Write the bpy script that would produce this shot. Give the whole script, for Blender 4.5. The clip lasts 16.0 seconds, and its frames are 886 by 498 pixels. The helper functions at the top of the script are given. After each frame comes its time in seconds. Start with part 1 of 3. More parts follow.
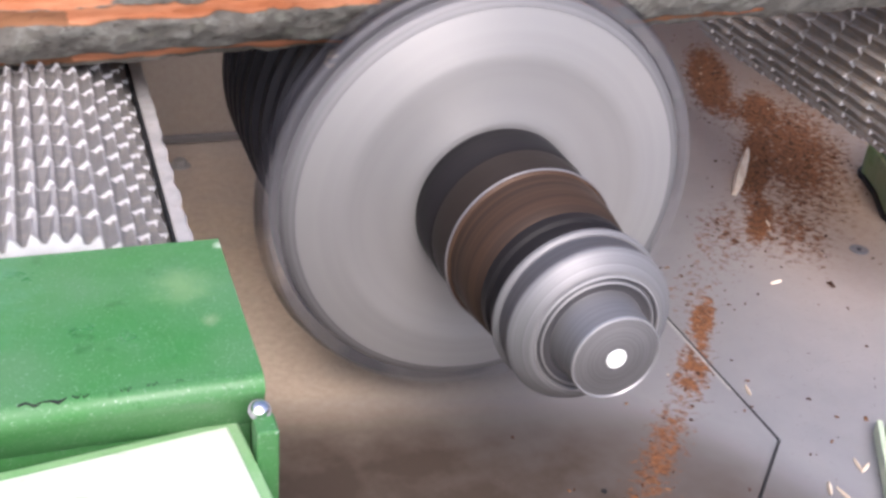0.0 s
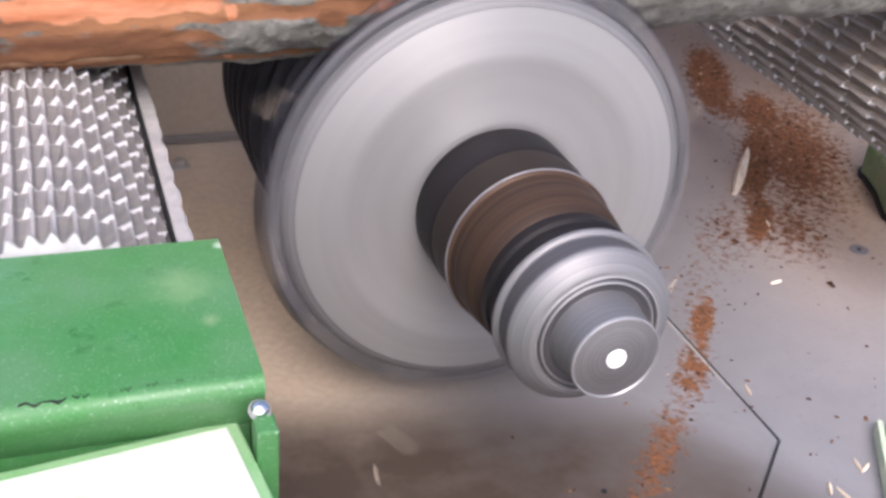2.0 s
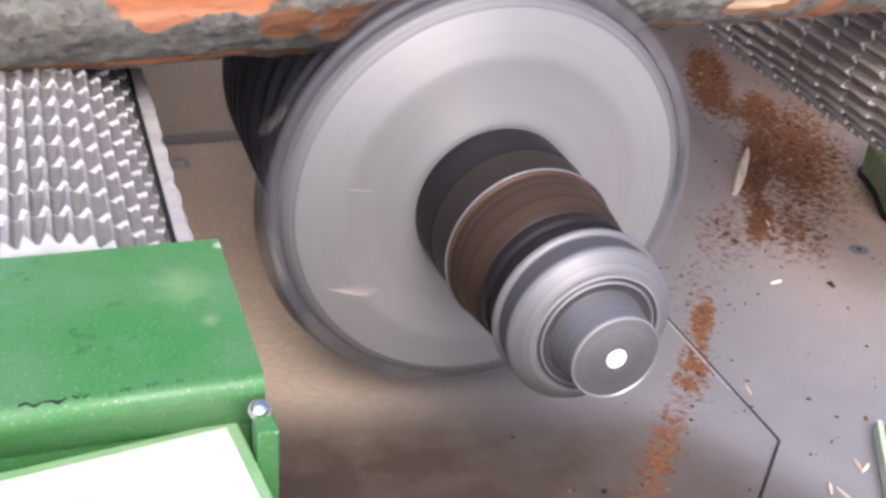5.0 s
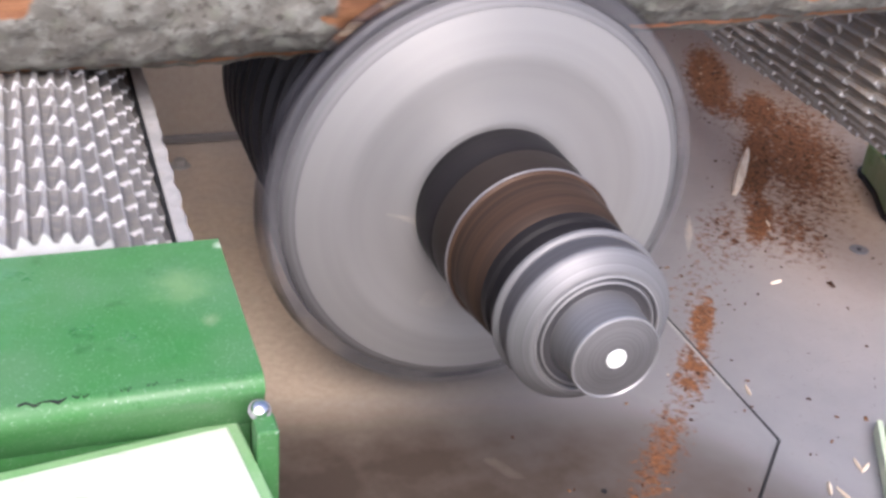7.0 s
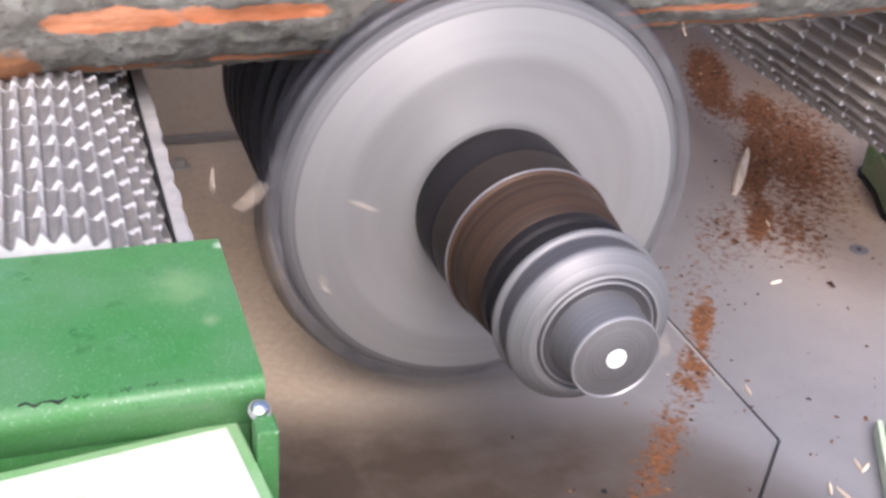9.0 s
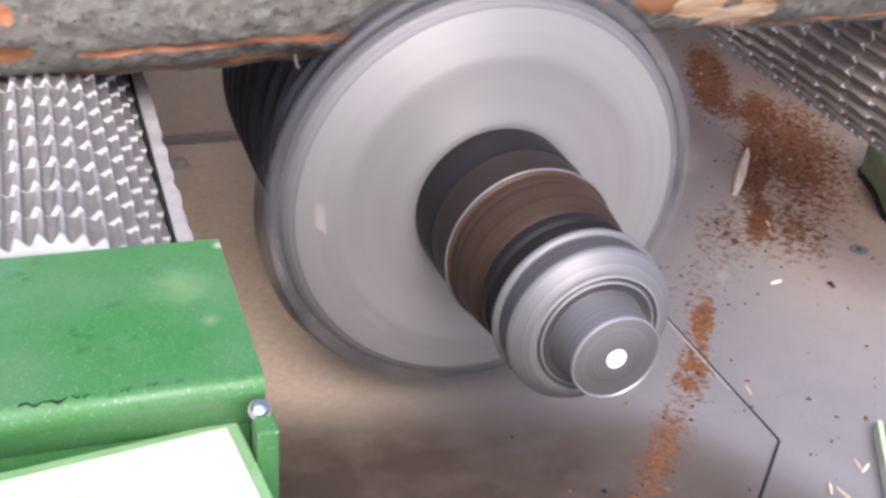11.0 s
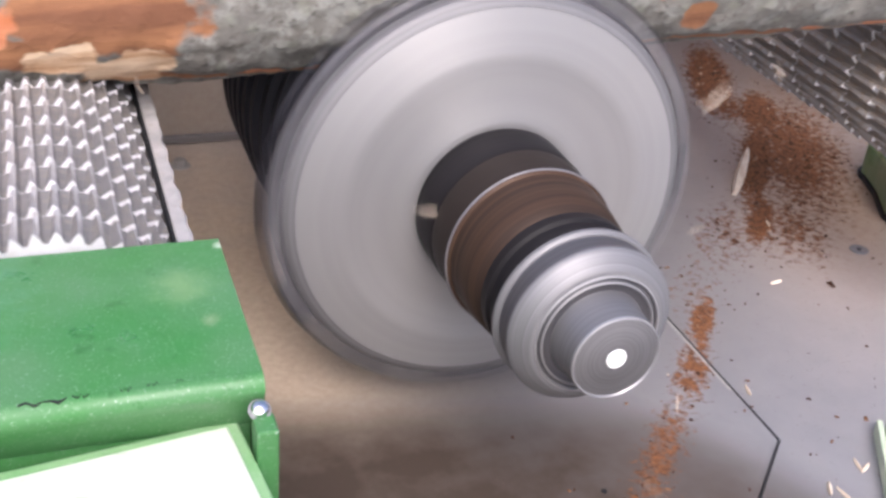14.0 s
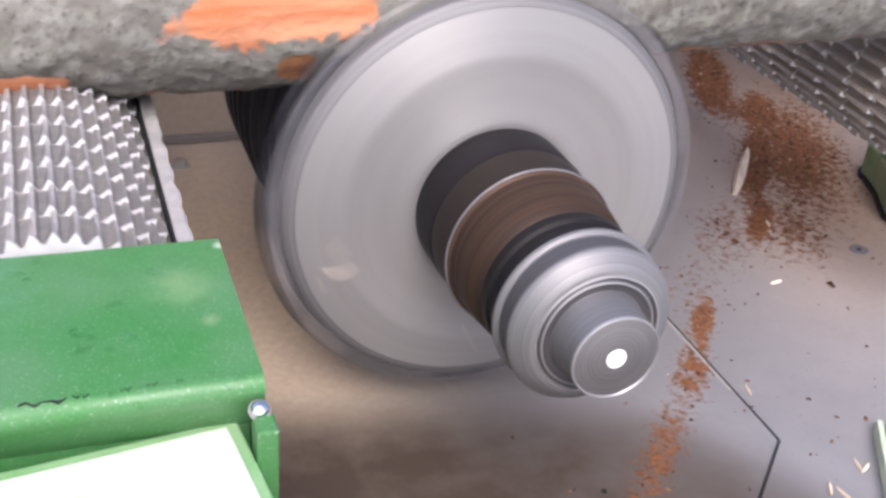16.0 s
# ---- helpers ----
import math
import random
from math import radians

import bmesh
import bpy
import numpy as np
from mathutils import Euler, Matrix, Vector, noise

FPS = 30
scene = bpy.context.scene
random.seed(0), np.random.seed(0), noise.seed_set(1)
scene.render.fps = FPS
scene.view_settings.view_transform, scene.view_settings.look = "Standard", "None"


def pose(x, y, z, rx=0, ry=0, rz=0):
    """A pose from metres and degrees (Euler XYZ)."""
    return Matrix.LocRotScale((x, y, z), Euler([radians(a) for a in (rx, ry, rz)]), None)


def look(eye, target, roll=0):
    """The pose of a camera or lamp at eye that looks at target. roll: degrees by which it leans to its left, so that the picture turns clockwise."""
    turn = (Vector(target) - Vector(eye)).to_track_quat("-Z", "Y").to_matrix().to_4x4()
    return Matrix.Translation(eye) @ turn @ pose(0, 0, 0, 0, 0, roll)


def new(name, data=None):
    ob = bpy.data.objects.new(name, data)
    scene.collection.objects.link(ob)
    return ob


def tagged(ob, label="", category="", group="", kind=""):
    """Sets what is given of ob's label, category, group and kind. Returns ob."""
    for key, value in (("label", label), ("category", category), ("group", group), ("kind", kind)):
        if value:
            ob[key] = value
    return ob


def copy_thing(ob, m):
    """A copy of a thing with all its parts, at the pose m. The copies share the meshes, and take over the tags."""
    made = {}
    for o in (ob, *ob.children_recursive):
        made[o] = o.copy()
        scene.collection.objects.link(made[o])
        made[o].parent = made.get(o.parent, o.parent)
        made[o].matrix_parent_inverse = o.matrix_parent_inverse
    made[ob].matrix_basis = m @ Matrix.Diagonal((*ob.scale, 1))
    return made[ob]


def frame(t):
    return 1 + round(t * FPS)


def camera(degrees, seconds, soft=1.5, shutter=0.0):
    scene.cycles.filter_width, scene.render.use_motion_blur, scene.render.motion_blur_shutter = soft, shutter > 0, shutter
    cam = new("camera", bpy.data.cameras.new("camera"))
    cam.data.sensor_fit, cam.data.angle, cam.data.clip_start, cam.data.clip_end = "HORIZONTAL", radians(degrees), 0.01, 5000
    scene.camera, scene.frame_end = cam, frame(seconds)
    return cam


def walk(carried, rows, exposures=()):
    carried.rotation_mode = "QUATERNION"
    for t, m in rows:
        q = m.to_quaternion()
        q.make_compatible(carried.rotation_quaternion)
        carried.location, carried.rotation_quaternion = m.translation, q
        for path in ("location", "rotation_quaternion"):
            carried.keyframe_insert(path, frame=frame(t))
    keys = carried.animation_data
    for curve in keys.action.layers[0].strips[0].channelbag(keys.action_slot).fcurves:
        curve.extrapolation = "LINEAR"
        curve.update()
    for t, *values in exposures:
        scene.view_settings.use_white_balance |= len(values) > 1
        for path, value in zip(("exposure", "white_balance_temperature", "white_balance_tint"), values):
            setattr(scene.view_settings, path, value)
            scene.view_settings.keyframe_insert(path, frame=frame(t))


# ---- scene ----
cam = camera(43.49, 16.0, soft=3.0, shutter=0.35)
HERE = pose(-0.3134, -0.6943, 0.3873, 60.258, -4.599, -19.112)
walk(cam, [(0, HERE), (16, HERE)], exposures=[(0, 0.77, 6000, 14.8), (16, 0.77, 6000, 14.8)])

# ---- light: bright open overcast sky ----
world = bpy.data.worlds.new("overcast_sky")
scene.world = world
world.use_nodes = True
wn = world.node_tree.nodes
sky = wn.new("ShaderNodeTexSky")
sky.sky_type, sky.sun_disc = "NISHITA", False
sky.sun_elevation, sky.sun_rotation = radians(50), radians(194)
sky.air_density, sky.dust_density, sky.ozone_density = 1.0, 6.0, 1.0
wn["Background"].inputs[1].default_value = 0.15
world.node_tree.links.new(sky.outputs[0], wn["Background"].inputs[0])
sun = new("sun", bpy.data.lights.new("sun", "SUN"))
sun.data.energy, sun.data.angle, sun.data.color = 1.15, radians(42), (1.0, 0.965, 0.935)
sun.matrix_world = look((-0.40, -1.62, 2.0), (0, 0, 0))

# ---- materials ----
def material(name, colour, rough=0.5, metal=0.0):
    """A node material, its nodes' maker and its shader."""
    m = bpy.data.materials.new(name)
    m.use_nodes = True
    shader = m.node_tree.nodes["Principled BSDF"]
    shader.inputs["Base Color"].default_value = (*colour, 1)
    shader.inputs["Roughness"].default_value = rough
    shader.inputs["Metallic"].default_value = metal
    return m, shader


def node(m, kind, **settings):
    n = m.node_tree.nodes.new("ShaderNode" + kind)
    for key, value in settings.items():
        if key in n.inputs:
            n.inputs[key].default_value = value
        elif key == "operation":
            n.operation = value
        elif key == "blend_type":
            n.blend_type = value
        elif key == "attribute_name":
            n.attribute_name = value
    return n


def wire(m, a, b):
    m.node_tree.links.new(a, b)


def place_of(m):
    return node(m, "TexCoord").outputs["Object"]


def noise_at(m, scale, detail=4.0, rough=0.55, stretch=None):
    n = node(m, "TexNoise", Scale=scale, Detail=detail, Roughness=rough)
    at = place_of(m)
    if stretch:
        v = node(m, "Mapping")
        v.inputs["Scale"].default_value = stretch
        wire(m, at, v.inputs["Vector"])
        at = v.outputs[0]
    wire(m, at, n.inputs["Vector"])
    return n.outputs["Fac"]


def ramp(m, fac, *stops):
    r = node(m, "ValToRGB")
    e = r.color_ramp.elements
    while len(e) < len(stops):
        e.new(0.5)
    for el, (p, c) in zip(e, stops):
        el.position = p
        el.color = (*c, 1) if isinstance(c, tuple) else (c, c, c, 1)
    wire(m, fac, r.inputs[0])
    return r.outputs[0]


def mixed(m, fac, a, b, blend="MIX"):
    x = node(m, "Mix")
    x.data_type, x.blend_type = "RGBA", blend
    for s, v in ((x.inputs[0], fac), (x.inputs[6], a), (x.inputs[7], b)):
        if isinstance(v, (tuple, float, int)):
            s.default_value = (*v, 1) if isinstance(v, tuple) else v
        else:
            wire(m, v, s)
    return x.outputs[2]


def maths(m, op, a, b=0.0):
    x = node(m, "Math", operation=op)
    for s, v in zip(x.inputs, (a, b)):
        if isinstance(v, (float, int)):
            s.default_value = v
        else:
            wire(m, v, s)
    return x.outputs[0]


def relief(m, shader, fac, strength, distance):
    b = node(m, "Bump", Strength=strength, Distance=distance)
    wire(m, fac, b.inputs["Height"])
    wire(m, b.outputs[0], shader.inputs["Normal"])


def worn_paint(name, base, dust, rough=0.4, smears=()):
    m, s = material(name, base, rough)
    c = mixed(m, ramp(m, noise_at(m, 14, 5), (0.32, 0.0), (0.72, 0.75)), base, dust)
    c = mixed(m, ramp(m, noise_at(m, 900, 2, 0.5), (0.62, 0.0), (0.72, 0.45)), c, (0.42, 0.52, 0.44))
    c = mixed(m, maths(m, "MULTIPLY", ramp(m, noise_at(m, 420, 3, 0.6), (0.66, 0.0), (0.74, 0.7)), ramp(m, noise_at(m, 18, 3), (0.42, 0.1), (0.6, 1.0))), c, (0.50, 0.60, 0.53))
    c = mixed(m, ramp(m, noise_at(m, 60, 4), (0.62, 0.0), (0.7, 0.5)), c, tuple(0.5 * v for v in base))
    for at, reach, tone in smears:
        far = node(m, "VectorMath", operation="DISTANCE")
        wire(m, place_of(m), far.inputs[0])
        far.inputs[1].default_value = at
        close = maths(m, "SUBTRACT", 1.0, maths(m, "DIVIDE", far.outputs["Value"], reach))
        c = mixed(m, ramp(m, maths(m, "ADD", close, maths(m, "MULTIPLY", maths(m, "SUBTRACT", noise_at(m, 90, 5, 0.65), 0.5), 1.2)), (0.35, 0.0), (0.95, 0.8)), c, tone)
    wire(m, c, s.inputs["Base Color"])
    wire(m, ramp(m, noise_at(m, 40), (0.3, rough - 0.1), (0.7, rough + 0.25)), s.inputs["Roughness"])
    relief(m, s, noise_at(m, 260, 3), 0.15, 0.001)
    return m


def turned_metal(name, base, rough, metal=1.0, groove=900.0, tint=None):
    """Lathe-turned metal: fine rings round the y axis."""
    m, s = material(name, base, rough, metal)
    sep = node(m, "SeparateXYZ")
    wire(m, place_of(m), sep.inputs[0])
    r = maths(m, "SQRT", maths(m, "ADD", maths(m, "MULTIPLY", sep.outputs[0], sep.outputs[0]), maths(m, "MULTIPLY", sep.outputs[2], sep.outputs[2])))
    vec = node(m, "CombineXYZ")
    wire(m, maths(m, "MULTIPLY", r, groove), vec.inputs[0])
    wire(m, maths(m, "MULTIPLY", sep.outputs[1], groove), vec.inputs[1])
    n = node(m, "TexNoise", Scale=1.0, Detail=3.0)
    wire(m, vec.outputs[0], n.inputs["Vector"])
    rings = n.outputs["Fac"]
    dark = tuple((0.95 if base[0] > 0.26 else 0.72) * v for v in base)
    c = mixed(m, ramp(m, rings, (0.35, 0.0), (0.7, 1.0)), base, tint or dark)
    c = mixed(m, ramp(m, noise_at(m, 30, 4), (0.45, 0.0), (0.8, 0.5)), c, dark)
    wire(m, c, s.inputs["Base Color"])
    wire(m, ramp(m, rings, (0.2, max(rough - 0.08, 0.05)), (0.8, rough + 0.1)), s.inputs["Roughness"])
    relief(m, s, rings, 0.012, 0.0005)
    return m


GREEN = worn_paint("green_machine_paint", (0.028, 0.180, 0.027), (0.105, 0.215, 0.108), 0.34, (((-0.262, -0.230, 0.0976), 0.030, (0.16, 0.29, 0.12)), ((-0.253, -0.262, 0.0976), 0.010, (0.20, 0.30, 0.15)), ((-0.39, -0.22, 0.0976), 0.10, (0.11, 0.27, 0.15)), ((-0.2372, -0.195, 0.0976), 0.008, (0.55, 0.62, 0.50))))
CHALKY = worn_paint("chalky_green_paint", (0.085, 0.29, 0.075), (0.40, 0.54, 0.34), 0.5)
PALE = worn_paint("pale_green_panel", (0.56, 0.65, 0.49), (0.66, 0.70, 0.60), 0.4)
FACE = turned_metal("turned_steel_face", (0.345, 0.335, 0.335), 0.42, 0.42, 120)
fs = FACE.node_tree.nodes["Principled BSDF"]
fs.inputs["Anisotropic"].default_value = 0.8
fs.inputs["Anisotropic Rotation"].default_value = 0.25
round_it = node(FACE, "Tangent")
round_it.direction_type, round_it.axis = "RADIAL", "Y"
wire(FACE, round_it.outputs[0], fs.inputs["Tangent"])
SILVER = turned_metal("grey_turned_steel", (0.255, 0.248, 0.26), 0.5, 0.45, 900)
BLACK = turned_metal("oiled_black_steel", (0.018, 0.016, 0.018), 0.45, 0.1, 500)
BROWN = turned_metal("rust_stained_steel", (0.072, 0.042, 0.028), 0.45, 0.2, 260, (0.030, 0.022, 0.019))
SOOT = turned_metal("browned_black_steel", (0.032, 0.023, 0.019), 0.45, 0.2, 400, (0.028, 0.024, 0.023))
for shaft_metal in (BLACK, BROWN, SOOT):
    shaft_metal.node_tree.nodes["Principled BSDF"].inputs["Specular IOR Level"].default_value = 0.16
GROOVE = turned_metal("dull_grey_steel", (0.125, 0.12, 0.13), 0.45, 0.5, 700)
DRUM = turned_metal("dark_drum_steel", (0.026, 0.025, 0.033), 0.5, 0.3, 300)
NUT = turned_metal("grey_machined_nut", (0.235, 0.228, 0.238), 0.42, 0.6, 900)
RIM = turned_metal("darker_rim_steel", (0.235, 0.227, 0.235), 0.5, 0.4, 200)
HIGHLIGHT = turned_metal("edge_highlight_steel", (0.42, 0.41, 0.42), 0.45, 0.7, 900)
KNIFE, _ = material("knife_steel", (0.24, 0.232, 0.245), 0.45, 0.5)
DULL_BLACK, _ = material("dull_black", (0.01, 0.01, 0.012), 0.8)
BOLT, _ = material("zinc_bolt", (0.75, 0.75, 0.78), 0.22, 1.0)
CENTRE_GLINT, _ = material("white_sky_glint", (0.95, 0.95, 0.95), 0.5, 0.0)

ZINC, zs = material("dusty_zinc_teeth", (0.5, 0.5, 0.5), 0.55, 0.25)
c = mixed(ZINC, ramp(ZINC, noise_at(ZINC, 45, 5), (0.35, 0.0), (0.7, 1.0)), (0.37, 0.355, 0.35), (0.52, 0.50, 0.49))
c = mixed(ZINC, ramp(ZINC, noise_at(ZINC, 160, 3), (0.58, 0.0), (0.72, 0.6)), c, (0.40, 0.35, 0.30))
wire(ZINC, c, zs.inputs["Base Color"])
relief(ZINC, zs, noise_at(ZINC, 400, 3), 0.25, 0.001)



def grimy_steel(name, clean, grime, rough, metal):
    m, s = material(name, clean, rough, metal)
    c = mixed(m, ramp(m, noise_at(m, 55, 5), (0.35, 0.0), (0.68, 1.0)), clean, tuple(0.8 * v for v in clean))
    c = mixed(m, ramp(m, noise_at(m, 150, 4, 0.65), (0.48, 0.0), (0.66, 0.85)), c, grime)
    wire(m, c, s.inputs["Base Color"])
    relief(m, s, noise_at(m, 420, 3), 0.3, 0.001)
    return m


# Roller tones: wear and grime, with valley shade and front-face light painted in
SHADE_GRIME = grimy_steel("shaded_grimy_steel", (0.235, 0.222, 0.222), (0.29, 0.26, 0.225), 0.6, 0.2)
LIT_LAND = grimy_steel("lit_worn_ridge", (0.52, 0.50, 0.50), (0.40, 0.36, 0.325), 0.5, 0.25)
LIT_TIPS = grimy_steel("lit_cut_steel", (0.80, 0.79, 0.82), (0.66, 0.64, 0.64), 0.4, 0.15)
SHADE_GRIME_BROWN = grimy_steel("shaded_bark_stained_steel", (0.33, 0.285, 0.25), (0.33, 0.24, 0.17), 0.65, 0.15)
LIT_LAND_BROWN = grimy_steel("lit_stained_ridge", (0.46, 0.42, 0.39), (0.38, 0.29, 0.22), 0.55, 0.2)

SHEET, ss = material("stained_steel_sheet", (0.4, 0.4, 0.42), 0.4, 0.3)
zone = node(SHEET, "Attribute", attribute_name="film")
zr = node(SHEET, "SeparateColor")
wire(SHEET, zone.outputs["Color"], zr.inputs[0])
coarse, fine, speck = noise_at(SHEET, 26, 6), noise_at(SHEET, 130, 5, 0.65), noise_at(SHEET, 420, 3)


def film(amount, grain, soft):
    """Where a film of that amount covers the sheet, broken up by the grain."""
    v = maths(SHEET, "ADD", amount, maths(SHEET, "MULTIPLY", maths(SHEET, "SUBTRACT", grain, 0.5), 1.5))
    return ramp(SHEET, v, (0.5 - soft, 0.0), (0.5 + soft, 1.0))


c = mixed(SHEET, ramp(SHEET, coarse, (0.3, 0.0), (0.7, 1.0)), (0.37, 0.37, 0.398), (0.43, 0.424, 0.45))
c = mixed(SHEET, ramp(SHEET, noise_at(SHEET, 60, 4, 0.5, (1, 0.15, 1)), (0.5, 0.0), (0.75, 0.3)), c, (0.43, 0.40, 0.39))


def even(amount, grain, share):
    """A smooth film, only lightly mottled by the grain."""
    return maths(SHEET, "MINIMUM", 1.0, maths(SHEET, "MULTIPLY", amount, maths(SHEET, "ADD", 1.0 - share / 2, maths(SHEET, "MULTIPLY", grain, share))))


sap_on, shade_stain_on, rust_on = even(zr.outputs[1], coarse, 0.5), even(zr.outputs[2], coarse, 0.35), film(zr.outputs[0], fine, 0.14)
c = mixed(SHEET, sap_on, c, mixed(SHEET, ramp(SHEET, fine, (0.35, 0.0), (0.65, 1.0)), (0.75, 0.62, 0.48), (0.65, 0.51, 0.38)))
tannin_on = even(zone.outputs["Alpha"], fine, 0.7)
c = mixed(SHEET, tannin_on, c, mixed(SHEET, ramp(SHEET, coarse, (0.35, 0.0), (0.65, 1.0)), (0.46, 0.28, 0.16), (0.36, 0.20, 0.105)))
# Dark brown: painted shade and dark reflection, also brown film
c = mixed(SHEET, shade_stain_on, c, (0.066, 0.046, 0.034))
rust = mixed(SHEET, ramp(SHEET, noise_at(SHEET, 210, 5, 0.7), (0.38, 0.0), (0.62, 1.0)), (0.070, 0.027, 0.011), (0.260, 0.102, 0.037))
c = mixed(SHEET, rust_on, c, rust)
c = mixed(SHEET, ramp(SHEET, speck, (0.66, 0.0), (0.72, 0.55)), c, (0.16, 0.10, 0.07))
wire(SHEET, c, ss.inputs["Base Color"])
covered = maths(SHEET, "MAXIMUM", maths(SHEET, "MAXIMUM", rust_on, tannin_on), maths(SHEET, "MAXIMUM", maths(SHEET, "MULTIPLY", shade_stain_on, 0.6), maths(SHEET, "MULTIPLY", sap_on, 0.8)))
wire(SHEET, ramp(SHEET, covered, (0.0, 0.34), (1.0, 0.85)), ss.inputs["Roughness"])
wire(SHEET, ramp(SHEET, covered, (0.0, 0.45), (0.9, 0.0)), ss.inputs["Metallic"])
relief(SHEET, ss, fine, 0.06, 0.001)

BARK, bs = material("lichen_bark", (0.2, 0.2, 0.17), 0.85)
skin = node(BARK, "Attribute", attribute_name="skin")
sk = node(BARK, "SeparateColor")
wire(BARK, skin.outputs["Color"], sk.inputs[0])
big, mid, small = noise_at(BARK, 22, 5, 0.6), noise_at(BARK, 75, 5, 0.65), noise_at(BARK, 170, 4, 0.6)
lich = node(BARK, "TexVoronoi", Scale=55.0)
wire(BARK, place_of(BARK), lich.inputs["Vector"])
c = mixed(BARK, ramp(BARK, big, (0.35, 0.0), (0.65, 1.0)), (0.190, 0.180, 0.160), (0.130, 0.120, 0.104))
c = mixed(BARK, ramp(BARK, mid, (0.47, 0.0), (0.6, 0.9)), c, (0.245, 0.243, 0.220))
c = mixed(BARK, ramp(BARK, small, (0.56, 0.0), (0.66, 0.7)), c, (0.062, 0.052, 0.042))
c = mixed(BARK, ramp(BARK, lich.outputs["Distance"], (0.0, 0.5), (0.35, 0.0)), c, (0.25, 0.265, 0.205))


def peel(amount, soft=0.1):
    v = maths(BARK, "ADD", amount, maths(BARK, "MULTIPLY", maths(BARK, "SUBTRACT", mid, 0.5), 0.7))
    return ramp(BARK, v, (0.5 - soft, 0.0), (0.5 + soft, 1.0))


grain = noise_at(BARK, 60, 5, 0.6, (0.12, 1, 1))
c = mixed(BARK, peel(sk.outputs[1], 0.14), c, mixed(BARK, ramp(BARK, grain, (0.35, 0.0), (0.65, 1.0)), (0.36, 0.165, 0.075), (0.19, 0.080, 0.040)))
c = mixed(BARK, peel(sk.outputs[0]), c, mixed(BARK, ramp(BARK, grain, (0.38, 0.0), (0.62, 1.0)), (0.66, 0.30, 0.165), (0.46, 0.150, 0.060)))
c = mixed(BARK, peel(sk.outputs[2]), c, mixed(BARK, ramp(BARK, grain, (0.42, 0.0), (0.60, 1.0)), (0.82, 0.62, 0.42), (0.44, 0.23, 0.11)))
knot = node(BARK, "Attribute", attribute_name="knots")
c = mixed(BARK, peel(knot.outputs["Fac"], 0.12), c, (0.13, 0.045, 0.025))
wire(BARK, c, bs.inputs["Base Color"])
relief(BARK, bs, maths(BARK, "ADD", mid, maths(BARK, "MULTIPLY", small, 0.6)), 0.6, 0.004)

CHIP, cs = material("fresh_wood_chip", (0.72, 0.60, 0.47), 0.7)
wire(CHIP, ramp(CHIP, noise_at(CHIP, 300, 3, 0.5, (0.1, 1, 1)), (0.3, (0.55, 0.40, 0.28)), (0.7, (0.82, 0.74, 0.64))), cs.inputs["Base Color"])
DUST, ds = material("bark_crumbs", (0.24, 0.125, 0.065), 0.9)
info = node(DUST, "NewGeometry")
wire(DUST, ramp(DUST, info.outputs["Random Per Island"], (0.0, (0.045, 0.018, 0.010)), (0.55, (0.090, 0.037, 0.016)), (0.93, (0.17, 0.082, 0.040)), (1.0, (0.6, 0.48, 0.36))), ds.inputs["Base Color"])
EARTH, es = material("pale_concrete", (0.45, 0.43, 0.41), 0.9)
wire(EARTH, ramp(EARTH, noise_at(EARTH, 3, 8), (0.3, (0.56, 0.54, 0.51)), (0.7, (0.66, 0.64, 0.61))), es.inputs["Base Color"])


# ---- mesh makers ----
def part(name, bm, mat, parent, label="", at=None):
    me = bpy.data.meshes.new(name)
    bm.to_mesh(me)
    bm.free()
    me.materials.append(mat)
    ob = new(name, me)
    if parent:
        ob.parent = parent
    if at:
        ob.matrix_basis = at
    if label:
        tagged(ob, label)
    return ob


def thing(name, at, label, category, group="", kind=""):
    ob = new(name)
    ob.empty_display_size = 0.05
    ob.matrix_basis = at
    return tagged(ob, label, category, group, kind)


def lathe(profile, seg=96, smooth=True, sharp=35):
    """A solid turned round the y axis from (radius, y) pairs."""
    bm = bmesh.new()
    rings = []
    for r, y in profile:
        if r < 1e-6:
            rings.append([bm.verts.new((0, y, 0))])
        else:
            rings.append([bm.verts.new((r * math.cos(2 * math.pi * i / seg), y, r * math.sin(2 * math.pi * i / seg))) for i in range(seg)])
    for a, b in zip(rings, rings[1:]):
        for i in range(seg):
            j = (i + 1) % seg
            q = [a[i % len(a)], a[j % len(a)], b[j % len(b)], b[i % len(b)]]
            q = list(dict.fromkeys(q))
            if len(q) > 2:
                bm.faces.new(q)
    bmesh.ops.recalc_face_normals(bm, faces=bm.faces)
    for f in bm.faces:
        f.smooth = smooth
    for e in bm.edges:
        if len(e.link_faces) == 2 and e.calc_face_angle(0) > radians(sharp):
            e.smooth = False
    return bm


def block(x0, x1, y0, y1, z0, z1, bevel=0.001, segments=2):
    bm = bmesh.new()
    bmesh.ops.create_cube(bm, size=1)
    for v in bm.verts:
        v.co = Vector(((x0 + x1) / 2 + v.co.x * (x1 - x0), (y0 + y1) / 2 + v.co.y * (y1 - y0), (z0 + z1) / 2 + v.co.z * (z1 - z0)))
    if bevel:
        bmesh.ops.bevel(bm, geom=list(bm.edges), offset=bevel, segments=segments, profile=0.5, affect="EDGES")
    return bm


